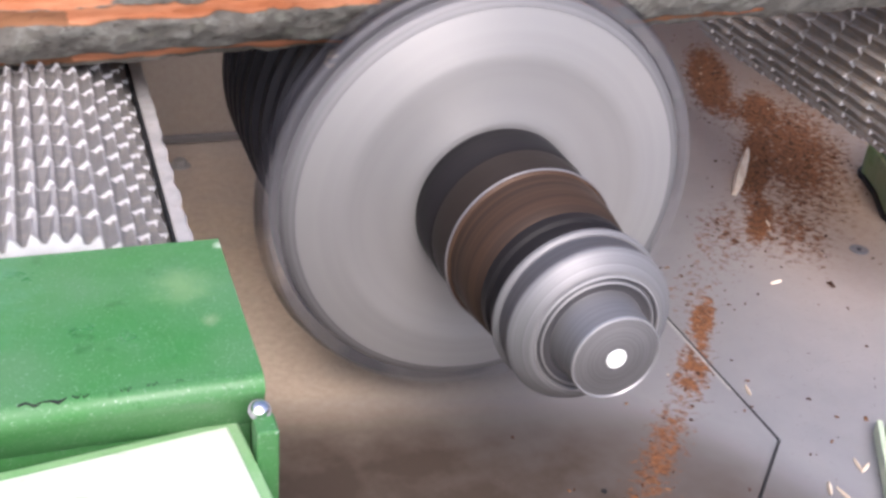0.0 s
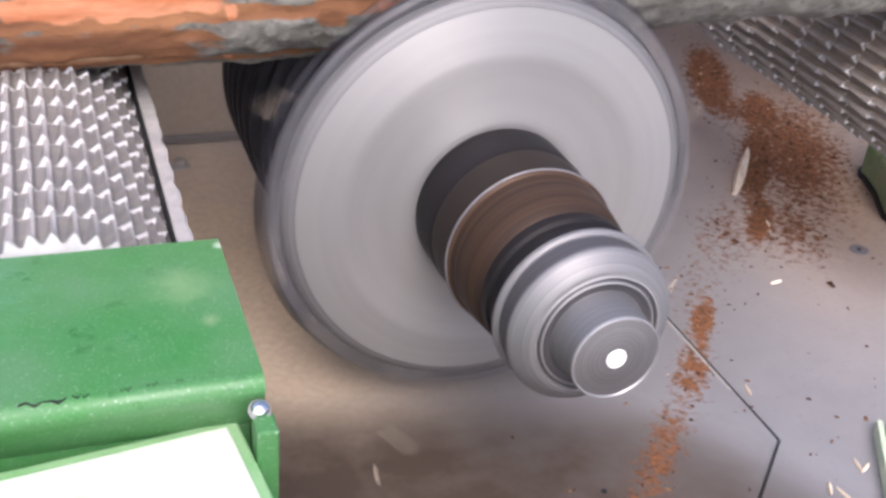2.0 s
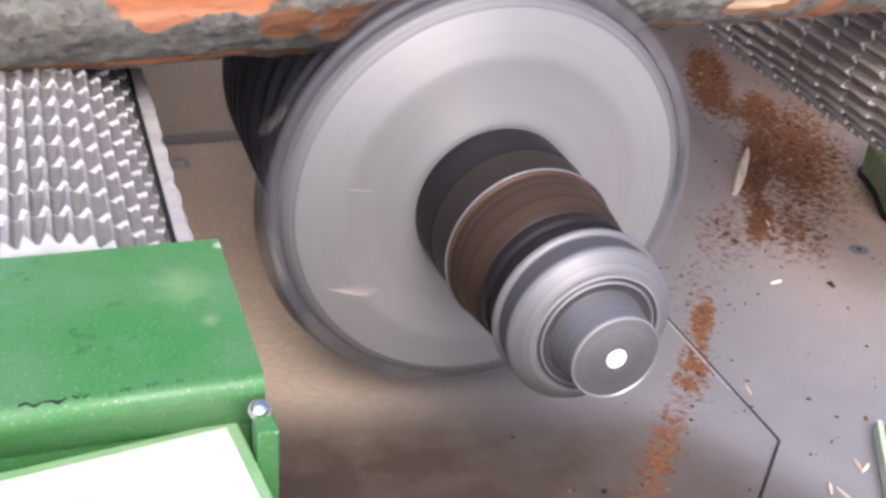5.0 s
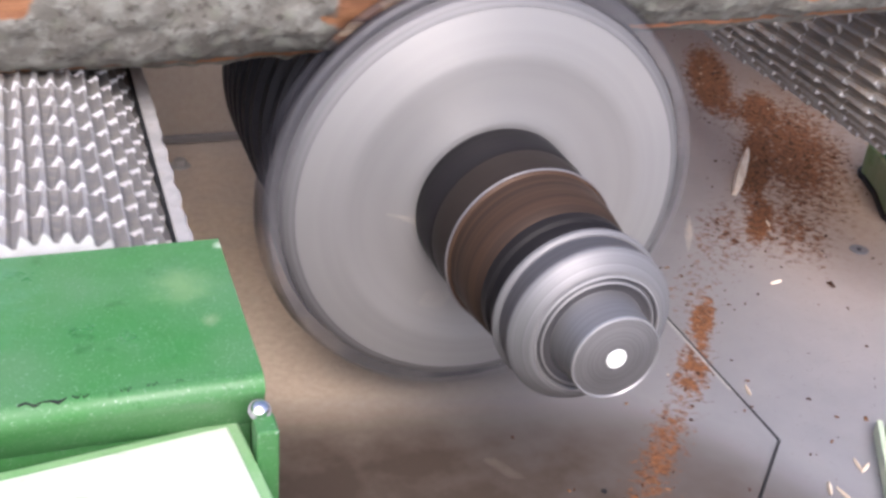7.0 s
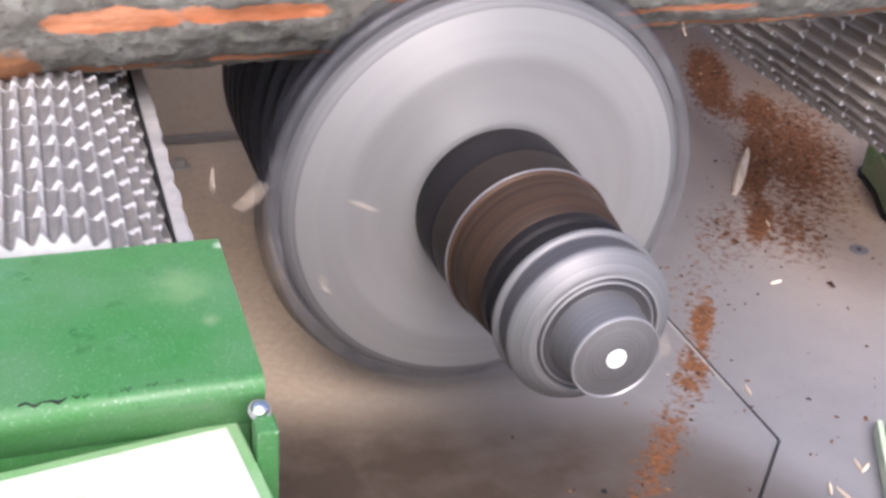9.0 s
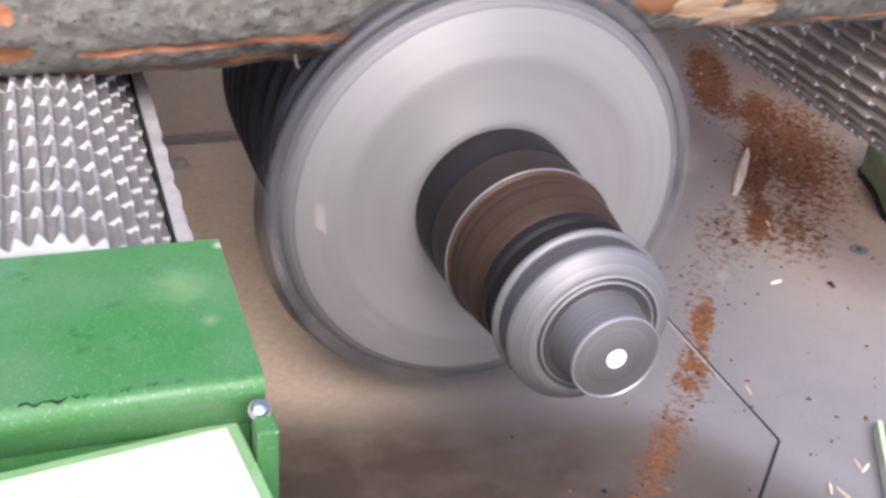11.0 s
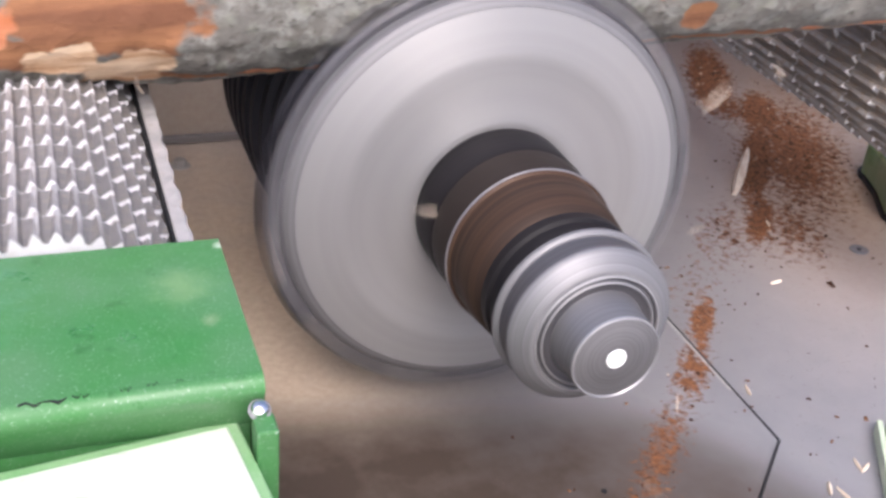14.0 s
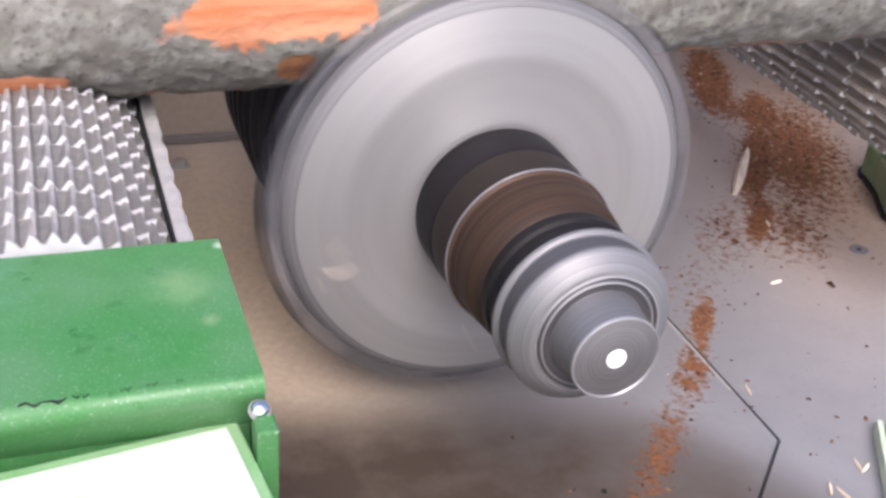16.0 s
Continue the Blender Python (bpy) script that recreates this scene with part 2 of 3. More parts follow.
def slab(outline, z0, z1, bevel=0.0):
    """An upright prism over an outline of (x, y) points."""
    bm = bmesh.new()
    low = [bm.verts.new((x, y, z0)) for x, y in outline]
    high = [bm.verts.new((x, y, z1)) for x, y in outline]
    n = len(outline)
    bm.faces.new(low[::-1])
    bm.faces.new(high)
    for i in range(n):
        bm.faces.new((low[i], low[(i + 1) % n], high[(i + 1) % n], high[i]))
    bmesh.ops.recalc_face_normals(bm, faces=bm.faces)
    if bevel:
        bmesh.ops.bevel(bm, geom=list(bm.edges), offset=bevel, segments=2, profile=0.5, affect="EDGES")
    return bm


def smooth_noise(x, y, seed, wrap=0):
    """Value noise on arrays; wrap: the period in y."""
    xi, yi = np.floor(x).astype(int), np.floor(y).astype(int)
    fx, fy = x - xi, y - yi
    fx, fy = fx * fx * (3 - 2 * fx), fy * fy * (3 - 2 * fy)

    def value(a, b):
        if wrap:
            b = b % wrap
        h = np.sin(a * 127.1 + b * 311.7 + seed * 74.7) * 43758.5453
        return h - np.floor(h)
    return (value(xi, yi) * (1 - fx) + value(xi + 1, yi) * fx) * (1 - fy) + (value(xi, yi + 1) * (1 - fx) + value(xi + 1, yi + 1) * fx) * fy


# ---- the machine bed ----
FLOOR = -0.2


def blob(x, y, cx, cy, rx, ry, turn=0.0):
    c, s = math.cos(radians(turn)), math.sin(radians(turn))
    u, v = (x - cx) * c + (y - cy) * s, -(x - cx) * s + (y - cy) * c
    return np.exp(-(u / rx) ** 2 - (v / ry) ** 2)


def film_at(x, y):
    """Rust and crumbs, dried sap, and dark stain with painted shade, at places of the bed."""
    rust = np.maximum.reduce([
        1.25 * blob(x, y, 0.655, 0.69, 0.036, 0.16, -26), 0.75 * blob(x, y, 0.62, 0.60, 0.05, 0.10, -20), 1.15 * blob(x, y, 0.66, 0.56, 0.034, 0.085, -30), 1.1 * blob(x, y, 0.562, 0.415, 0.026, 0.16, -36), 0.95 * blob(x, y, 0.468, 0.262, 0.020, 0.085, -38),
        0.80 * blob(x, y, 0.63, 0.43, 0.085, 0.23, -30), 0.58 * blob(x, y, 0.50, 0.24, 0.06, 0.12, -32), 0.40 * blob(x, y, 0.30, 0.13, 0.04, 0.12, -38), 0.98 * blob(x, y, 0.280, 0.080, 0.013, 0.06, -36), 0.98 * blob(x, y, 0.225, 0.005, 0.016, 0.07, -40), 0.74 * blob(x, y, 0.14, -0.09, 0.020, 0.12, -42), 0.48 * blob(x, y, 0.40, 0.24, 0.045, 0.14, -36)])
    sap = np.maximum.reduce([1.1 * blob(x, y, -0.17, 0.16, 0.16, 0.5), 0.6 * blob(x, y, 0.62, 0.34, 0.13, 0.28, -30), 0.4 * blob(x, y, 0.72, 0.52, 0.10, 0.2)])
    # Shade and dark reflection across the bed's front, painted into its colour
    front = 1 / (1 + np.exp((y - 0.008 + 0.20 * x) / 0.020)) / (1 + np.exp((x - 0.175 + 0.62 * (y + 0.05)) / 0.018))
    shade_stain = front * np.clip(1.0 - 0.6 * (x + 0.05), 0.90, 1.0)
    # Brown film at the back right; painted shade beside the cutter
    shade_stain = np.maximum.reduce([shade_stain, 0.55 * blob(x, y, 0.78, 0.70, 0.16, 0.30), 0.12 * blob(x, y, 0.645, 0.38, 0.12, 0.28, -30), 0.36 * blob(x, y, 0.26, 0.11, 0.10, 0.24, -32)])
    return rust, sap, shade_stain


def tannin_at(x, y):
    """Brown tannin stain from wet bark, at places of the bed."""
    return np.maximum(0.72 * blob(x, y, 0.61, 0.36, 0.10, 0.28, -30), 0.55 * blob(x, y, 0.76, 0.60, 0.10, 0.25))


def coat(me):
    """Writes the films into a mesh that lies on the bed."""
    n = len(me.vertices)
    co = np.empty(n * 3)
    me.vertices.foreach_get("co", co)
    rust, sap, shade_stain = film_at(co[0::3], co[1::3])
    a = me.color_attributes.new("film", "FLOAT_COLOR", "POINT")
    a.data.foreach_set("color", np.stack([rust, sap, shade_stain, tannin_at(co[0::3], co[1::3])], 1).ravel())


def sheet_over(name, outline_test, x0, x1, y0, y1, step, z, parent):
    """A flat gridded sheet where the test holds, 4 mm thick at its rim."""
    nx, ny = int(round((x1 - x0) / step)), int(round((y1 - y0) / step))
    bm = bmesh.new()
    grid = {}
    for i in range(nx + 1):
        for j in range(ny + 1):
            grid[i, j] = bm.verts.new((x0 + i * step, y0 + j * step, z))
    for i in range(nx):
        for j in range(ny):
            if outline_test(x0 + (i + 0.5) * step, y0 + (j + 0.5) * step):
                bm.faces.new((grid[i, j], grid[i + 1, j], grid[i + 1, j + 1], grid[i, j + 1]))
    for v in [v for v in bm.verts if not v.link_faces]:
        bm.verts.remove(v)
    ob = part(name, bm, SHEET, parent)
    coat(ob.data)
    return ob


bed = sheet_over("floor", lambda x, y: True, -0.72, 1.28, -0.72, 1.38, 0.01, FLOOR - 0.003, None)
tagged(bed, "grey steel machine bed with sawdust stains", "machine bed", kind="structure")
# the removable panel under the cutter, with a chamfered corner


def in_hatch(x, y):
    return -0.2 < x < 0.2445 and -0.3 < y < 0.42 and y > x - 0.347


hatch = bmesh.new()
cuts = [(-0.23, 0.42), (-0.23, -0.30), (0.05, -0.30), (0.246, -0.1), (0.243, 0.42)]
loop = [hatch.verts.new((x, y, FLOOR)) for x, y in cuts]
hatch.faces.new(loop)
for k in range(24):
    x = -0.21 + k * 0.02
    bmesh.ops.bisect_plane(hatch, geom=list(hatch.verts) + list(hatch.edges) + list(hatch.faces), plane_co=(x, 0, 0), plane_no=(1, 0, 0))
for k in range(36):
    y = -0.29 + k * 0.02
    bmesh.ops.bisect_plane(hatch, geom=list(hatch.verts) + list(hatch.edges) + list(hatch.faces), plane_co=(0, y, 0), plane_no=(0, 1, 0))
rim = bmesh.ops.extrude_edge_only(hatch, edges=[e for e in hatch.edges if e.is_boundary])
for v in rim["geom"]:
    if isinstance(v, bmesh.types.BMVert):
        v.co.z -= 0.003
bmesh.ops.recalc_face_normals(hatch, faces=hatch.faces)
hatch_ob = part("hatch_panel", hatch, SHEET, None)
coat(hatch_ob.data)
tagged(hatch_ob, "removable steel floor panel with a chamfered corner", "panel", kind="structure")


def seam_strip(ax, ay, bx, by, w):
    d = Vector((bx - ax, by - ay, 0)).normalized()
    n = Vector((-d.y, d.x, 0)) * w / 2
    a, b = Vector((ax, ay, 0)), Vector((bx, by, 0))
    return slab([(p.x, p.y) for p in (a - n, b - n, b + n, a + n)], FLOOR - 0.0025, FLOOR + 0.0004)


part("panel_joint", seam_strip(0.2465, -0.1, 0.2435, 0.42, 0.0022), DULL_BLACK, hatch_ob, "dark open joint")
# Light strip paints the highlight along the panel's edge
part("panel_highlight", seam_strip(0.2435, -0.03, 0.2408, 0.42, 0.0024), ZINC, hatch_ob, "light strip painting the highlight on the panel's edge")
part("panel_joint", seam_strip(0.05, -0.303, 0.2475, -0.102, 0.0017), DULL_BLACK, hatch_ob, "dark open joint")

# back wall, left of the cutter
wall = part("wall_back", block(-0.72, 0.12, 0.585, 0.6, FLOOR - 0.003, 0.298, 0.001), SHEET, None)


def dusted(ob, sap, shade_stain):
    """An even film of dried sap and a dark tint on a plate."""
    n = len(ob.data.vertices)
    a = ob.data.color_attributes.new("film", "FLOAT_COLOR", "POINT")
    a.data.foreach_set("color", [0.0, sap, shade_stain, 0.0] * n)


dusted(wall, 0.5, 0.30)
tagged(wall, "dull grey steel back plate of the machine", "wall", kind="structure")
tagged(part("trim", block(-0.235, 0.12, 0.576, 0.584, FLOOR - 0.002, FLOOR + 0.008, 0.002), KNIFE, None), "dark strip along the seam at the foot of the back plate", "trim", kind="structure")
# Added rear plate and unseen hoods that keep light off the back
wall_r = part("wall_right", block(0.12, 1.28, 1.36, 1.375, FLOOR - 0.003, 0.298, 0.001), SHEET, None)
tagged(wall_r, "added grey steel plate closing the rear, darkens the back", "wall", kind="structure")
hood = part("shade_hood", block(-0.72, 0.14, 0.20, 0.60, 0.30, 0.31, 0.001), SHEET, None)
rear = part("shade_hood", block(0.145, 1.28, 0.30, 1.375, 0.30, 0.31, 0.001), SHEET, None)
tagged(rear, "added unseen steel hood shading the bed behind the infeed roller", "hood", kind="structure")
tagged(hood, "added unseen steel hood shading the back plate", "hood", kind="structure")
# Unseen ground, kept pale to bounce light onto the cutter face
ground = bmesh.new()
bmesh.ops.create_grid(ground, x_segments=2, y_segments=2, size=300)
tagged(part("ground", ground, EARTH, None, "", pose(0, 0, -0.85)), "unseen concrete ground, pale to bounce light onto the cutter", "ground", kind="structure")
base = part("machine_base", block(-0.70, 1.26, -0.70, 1.36, -0.85, FLOOR - 0.008, 0.004), GREEN, None)
tagged(base, "green painted steel base under the machine bed", "machine base", kind="structure")

# the rail along the outfeed roller, with a black strip for the gap's shade
rail = block(-0.2518, -0.2434, -0.165, 0.58, 0.0565, 0.0655, 0.001)
for k in range(74):
    bmesh.ops.bisect_plane(rail, geom=list(rail.verts) + list(rail.edges) + list(rail.faces), plane_co=(0, -0.16 + k * 0.01, 0), plane_no=(0, 1, 0))
rng = random.Random(4)
for v in rail.verts:
    if v.co.z > 0.06 and v.co.x > -0.247:
        v.co.x += rng.uniform(-0.0012, 0.0016)
        v.co.z += rng.uniform(-0.001, 0.001)
rail_thing = thing("side_rail", pose(0, 0, 0), "dusty grey steel rail beside the toothed roller", "rail")
part("rail_plate", rail, ZINC, rail_thing)
part("rail_web", block(-0.2460, -0.2436, -0.160, 0.578, FLOOR - 0.002, 0.0568, 0.0005), ZINC, rail_thing)
# Added black strip stands in for the shade in the gap
part("gap_shade_strip", block(-0.2537, -0.2519, -0.165, 0.575, 0.056, 0.0645, 0.0005), DULL_BLACK, rail_thing, "black strip put in for the shade of the gap")


# ---- toothed feed rollers ----
TIP = 0.0737


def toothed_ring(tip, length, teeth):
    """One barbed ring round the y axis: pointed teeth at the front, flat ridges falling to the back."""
    bm = bmesh.new()
    deep = 0.0066 * 42 / teeth
    valley, ridge = tip - deep, tip - 0.45 * deep
    front = ((0.0, valley), (0.20, valley), (0.40, ridge), (0.66, tip), (0.99, valley + 0.0002))
    back = ((0.0, valley - 0.0003), (0.24, valley - 0.0003), (0.36, ridge - 0.0001), (0.59, ridge - 0.0001), (0.67, valley - 0.0003))
    rows = []
    for y, outline in ((0, front), (length, back)):
        rows.append([bm.verts.new((r * math.cos(2 * math.pi * (i + share) / teeth), y, r * math.sin(2 * math.pi * (i + share) / teeth))) for i in range(teeth) for share, r in outline])
    n = len(rows[0])
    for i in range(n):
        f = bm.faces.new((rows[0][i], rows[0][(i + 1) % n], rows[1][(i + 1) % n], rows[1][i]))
        # Dark valleys and flanks, lighter ridges: shade painted face by face
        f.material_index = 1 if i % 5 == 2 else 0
    # Front faces take the brightest steel, painted as if catching the light
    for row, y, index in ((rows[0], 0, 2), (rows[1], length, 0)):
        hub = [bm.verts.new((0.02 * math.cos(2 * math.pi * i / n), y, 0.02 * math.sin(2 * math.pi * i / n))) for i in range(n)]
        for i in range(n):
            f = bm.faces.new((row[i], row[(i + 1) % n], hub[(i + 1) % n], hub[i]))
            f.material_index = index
    bmesh.ops.recalc_face_normals(bm, faces=bm.faces)
    return bm


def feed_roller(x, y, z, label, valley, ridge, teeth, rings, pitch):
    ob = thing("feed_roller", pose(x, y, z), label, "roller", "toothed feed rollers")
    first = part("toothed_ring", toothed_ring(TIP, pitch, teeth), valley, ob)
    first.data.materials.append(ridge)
    first.data.materials.append(LIT_TIPS)
    rng = random.Random(int(x * 1000))
    for k in range(1, rings):
        o = new("toothed_ring", first.data)
        o.parent, o.matrix_basis = ob, pose(0, k * pitch, 0, 0, rng.uniform(-0.7, 0.7), 0)
    part("shaft", lathe([(0, -0.02), (0.017, -0.02), (0.018, -0.019), (0.018, 0.765), (0, 0.765)], 32), SILVER, ob)
    return ob


roller_out = feed_roller(-0.3208, -0.179, 0.0313, "grey steel feed roller with rings of barbed teeth", SHADE_GRIME, LIT_LAND, 42, 16, 0.030)
roller_in = feed_roller(0.505, -0.02, 0.018, "bark-stained steel feed roller with bright tooth tips", SHADE_GRIME_BROWN, LIT_LAND_BROWN, 30, 11, 0.0425)


# ---- the cutter head ----
def cutter_head():
    ob = thing("cutter_head", pose(0, 0, 0), "spinning steel cutter head with a polished face and stepped shaft", "cutter head")
    part("face_plate", lathe([(0.0, -0.001), (0.058, -0.001), (0.064, -0.0065), (0.070, -0.0060), (0.085, -0.0052), (0.100, -0.0056), (0.114, -0.0068), (0.119, -0.0074), (0.124, -0.0070), (0.1535, -0.0001), (0.1535, 0.015), (0.0, 0.015)], 160, True, 60), FACE, ob, "polished dished steel face")
    part("rim", lathe([(0.150, 0.014), (0.1537, -0.0001), (0.158, 0.0015), (0.1615, 0.0035), (0.1628, 0.006), (0.1628, 0.015), (0.150, 0.015)], 160, True, 60), RIM, ob, "darker steel rim")
    prof = [(0, 0.016)]
    y = 0.018
    while y < 0.29:
        waist = 0.157 - 0.010 * math.exp(-((y - 0.10) / 0.055) ** 2) + 0.011 * math.exp(-((y - 0.018) / 0.013) ** 2)
        prof += [(waist - 0.006, y), (waist, y + 0.003), (waist, y + 0.014), (waist - 0.006, y + 0.017)]
        y += 0.024
    prof += [(0.149, 0.31), (0, 0.31)]
    part("drum", lathe(prof, 128), DRUM, ob, "dark ribbed drum")
    blade = block(0.1610, 0.1750, 0.0035, 0.0145, -0.011, 0.011, 0.003, 1)
    first = part("knife", blade, KNIFE, ob)
    for k in range(1, 16):
        o = new("knife", first.data)
        o.parent, o.matrix_basis = ob, pose(0, 0, 0, 0, 22.5 * k, 0)
    first = part("drum_tooth", block(0.150, 0.179, 0.016, 0.025, -0.022, 0.022, 0.003, 1), DRUM, ob)
    for k in range(1, 12):
        o = new("drum_tooth", first.data)
        o.parent, o.matrix_basis = ob, pose(0, 0, 0, 0, 30 * k, 0)
    part("collar", lathe([(0, 0.000), (0.0625, 0.000), (0.0635, -0.003), (0.0635, -0.040), (0.0628, -0.0415), (0, -0.0415)], 128), BLACK, ob, "oiled black collar")
    part("collar", lathe([(0, -0.041), (0.0620, -0.041), (0.0628, -0.042), (0.0628, -0.071), (0.0615, -0.074), (0, -0.074)], 128), SOOT, ob, "brown-black collar")
    part("cone", lathe([(0, -0.0735), (0.0625, -0.0735), (0.0636, -0.075), (0.0632, -0.0765), (0.0612, -0.078), (0.0600, -0.098), (0.0575, -0.116), (0.0525, -0.122), (0, -0.122)], 128), BROWN, ob, "rust-stained cone")
    part("lock_ring", lathe([(0.060, -0.0745), (0.0640, -0.0745), (0.0646, -0.0753), (0.0640, -0.0762), (0.060, -0.0762)], 128), KNIFE, ob, "grey lock ring")
    part("neck", lathe([(0, -0.1215), (0.0535, -0.1215), (0.0560, -0.124), (0.0560, -0.132), (0.0535, -0.134), (0.0535, -0.151), (0, -0.151)], 128), BLACK, ob)
    part("flange", lathe([(0, -0.1505), (0.0575, -0.1505), (0.0592, -0.152), (0.0592, -0.1548), (0.0570, -0.1565), (0, -0.1565)], 128), SILVER, ob, "bright steel flange ring")
    part("groove", lathe([(0.030, -0.156), (0.0560, -0.156), (0.0552, -0.160), (0.0552, -0.1705), (0.030, -0.1705)], 128), GROOVE, ob, "dull grey turned groove")
    part("flange", lathe([(0, -0.170), (0.0555, -0.170), (0.0572, -0.1712), (0.0572, -0.1738), (0.0564, -0.1750), (0.0470, -0.1838), (0.0455, -0.1845), (0.0425, -0.1845), (0.0415, -0.182), (0, -0.182)], 128), SILVER, ob, "bright steel flange with a tapered rim")
    part("washer", lathe([(0, -0.1815), (0.0405, -0.1815), (0.0405, -0.1838), (0.0385, -0.1852), (0.0365, -0.1840), (0, -0.1835)], 128), GROOVE, ob, "dull grey washer")
    part("nut", lathe([(0, -0.1825), (0.0335, -0.1825), (0.0312, -0.186), (0.0302, -0.207), (0.0290, -0.2103), (0.0275, -0.2110), (0.0190, -0.2106), (0.0180, -0.2111), (0.0080, -0.2111), (0, -0.2111)], 128), NUT, ob)
    # Bright rings paint the highlights along the nut, flange and washer edges
    for r, y, w in ((0.0294, -0.2106, 0.0012), (0.0430, -0.1846, 0.0012), (0.0388, -0.1850, 0.0010)):
        part("edge_highlight", lathe([(r - w, y), (r - 0.4 * w, y - 0.8 * w), (r + 0.4 * w, y - 0.4 * w), (r + 0.6 * w, y + 0.8 * w), (r - w, y + w), (r - w, y)], 128), HIGHLIGHT, ob, "bright ring painting the edge highlight")
    # White disc paints the sky's reflection in the shaft's centre dimple
    part("centre_glint", lathe([(0, -0.2108), (0.0068, -0.2108), (0.0066, -0.2120), (0, -0.2124)], 48), CENTRE_GLINT, ob, "white disc painting the sky's glint in the centre dimple")
    part("spindle", lathe([(0, 0.305), (0.045, 0.305), (0.045, 0.584), (0, 0.584)], 64), BLACK, ob)
    return ob


cutter = cutter_head()


# ---- green guards ----
def roller_guard():
    ob = thing("roller_guard", pose(0, 0, 0), "green painted sheet steel guard with chipped dusty paint", "machine guard")
    top, back, front, right, left = 0.0976, -0.187, -0.3128, -0.2372, -0.66
    # folded sheet: top, rounded fold, front drop
    path = [(back, top - 0.02), (back, top - 0.001), (back - 0.001, top)]
    for k in range(9):
        a = radians(90 * k / 8)
        path.append((front + 0.007 - 0.007 * math.sin(a), top - 0.007 + 0.007 * math.cos(a)))
    path += [(front + 0.003, top - 0.013), (front + 0.012, top - 0.032)]
    bm = bmesh.new()
    rows = [[bm.verts.new((x, y, z)) for y, z in path] for x in (left, -0.5, -0.4, -0.3, right)]
    for a, b in zip(rows, rows[1:]):
        for i in range(len(path) - 1):
            bm.faces.new((a[i], b[i], b[i + 1], a[i + 1]))
    bmesh.ops.recalc_face_normals(bm, faces=bm.faces)
    bmesh.ops.solidify(bm, geom=list(bm.faces), thickness=0.002)
    for f in bm.faces:
        f.smooth = True
    for e in bm.edges:
        if len(e.link_faces) == 2 and e.calc_face_angle(0) > radians(40):
            e.smooth = False
    part("cover", bm, GREEN, ob)
    for k, (x0, x1, y, w) in enumerate(((-0.337, -0.318, -0.3085, 0.0011), (-0.316, -0.309, -0.3075, 0.0006), (-0.297, -0.292, -0.307, 0.0006), (-0.286, -0.281, -0.306, 0.0007), (-0.274, -0.271, -0.306, 0.0006))):
        wob = [(x0 + (x1 - x0) * i / 6, y + 0.0012 * math.sin(2.3 * i + k)) for i in range(7)]
        part("paint_crack", slab(wob + [(x, y + w * (0.6 + 0.4 * math.sin(1.7 * i))) for i, (x, y) in reversed(list(enumerate(wob)))], top - 0.001, top + 0.0002), DULL_BLACK, ob, "dark crack in the paint")
    part("front_panel", block(left, right - 0.004, front + 0.0125, front + 0.0165, -0.05, top - 0.018, 0.0006), GREEN, ob)
    part("side_plate", block(right - 0.003, right + 0.0006, front + 0.004, back - 0.0005, FLOOR - 0.003, top - 0.003, 0.0008), GREEN, ob)
    # lower step with a pale lid
    lid = slab([(-0.66, -0.377), (-0.66, -0.362), (-0.3464, -0.3195), (-0.2528, -0.3065), (-0.2432, -0.39), (-0.2432, -0.62), (-0.66, -0.62)], 0.0665, 0.0705, 0.0012)
    part("lid", lid, PALE, ob, "pale green-white lid")
    frame_bm = slab([(-0.66, -0.374), (-0.66, -0.352), (-0.3464, -0.3105), (-0.2475, -0.298), (-0.2375, -0.39), (-0.2375, -0.62), (-0.66, -0.62)], 0.058, 0.0672, 0.0015)
    part("lid_frame", frame_bm, CHALKY, ob, "chalky worn green rim")
    part("corner_post", block(-0.2440, -0.2345, -0.330, -0.3165, FLOOR - 0.003, 0.0828, 0.0012, 2), GREEN, ob)
    head = lathe([(0, 0), (0.0052, 0), (0.0058, 0.0008), (0.0058, 0.0022), (0.0045, 0.0045), (0.002, 0.0056), (0, 0.0058)], 24)
    part("bolt", head, BOLT, ob, "bright zinc dome bolt", pose(-0.2405, -0.3165, 0.0845, -60, 0, 0) @ Matrix.Diagonal((0.7, -0.7, 0.7, 1)))
    part("washer", lathe([(0, 0), (0.0072, 0), (0.0072, -0.001), (0, -0.001)], 24), KNIFE, ob, "", pose(-0.2405, -0.3165, 0.0845, -60, 0, 0) @ Matrix.Diagonal((0.7, -0.7, 0.7, 1)))
    part("body", block(-0.655, -0.246, -0.615, -0.315, FLOOR - 0.003, 0.0575, 0.002), GREEN, ob)
    return ob


roller_guard()


DUSTY = worn_paint("dusty_green_paint", (0.17, 0.30, 0.13), (0.38, 0.38, 0.25))


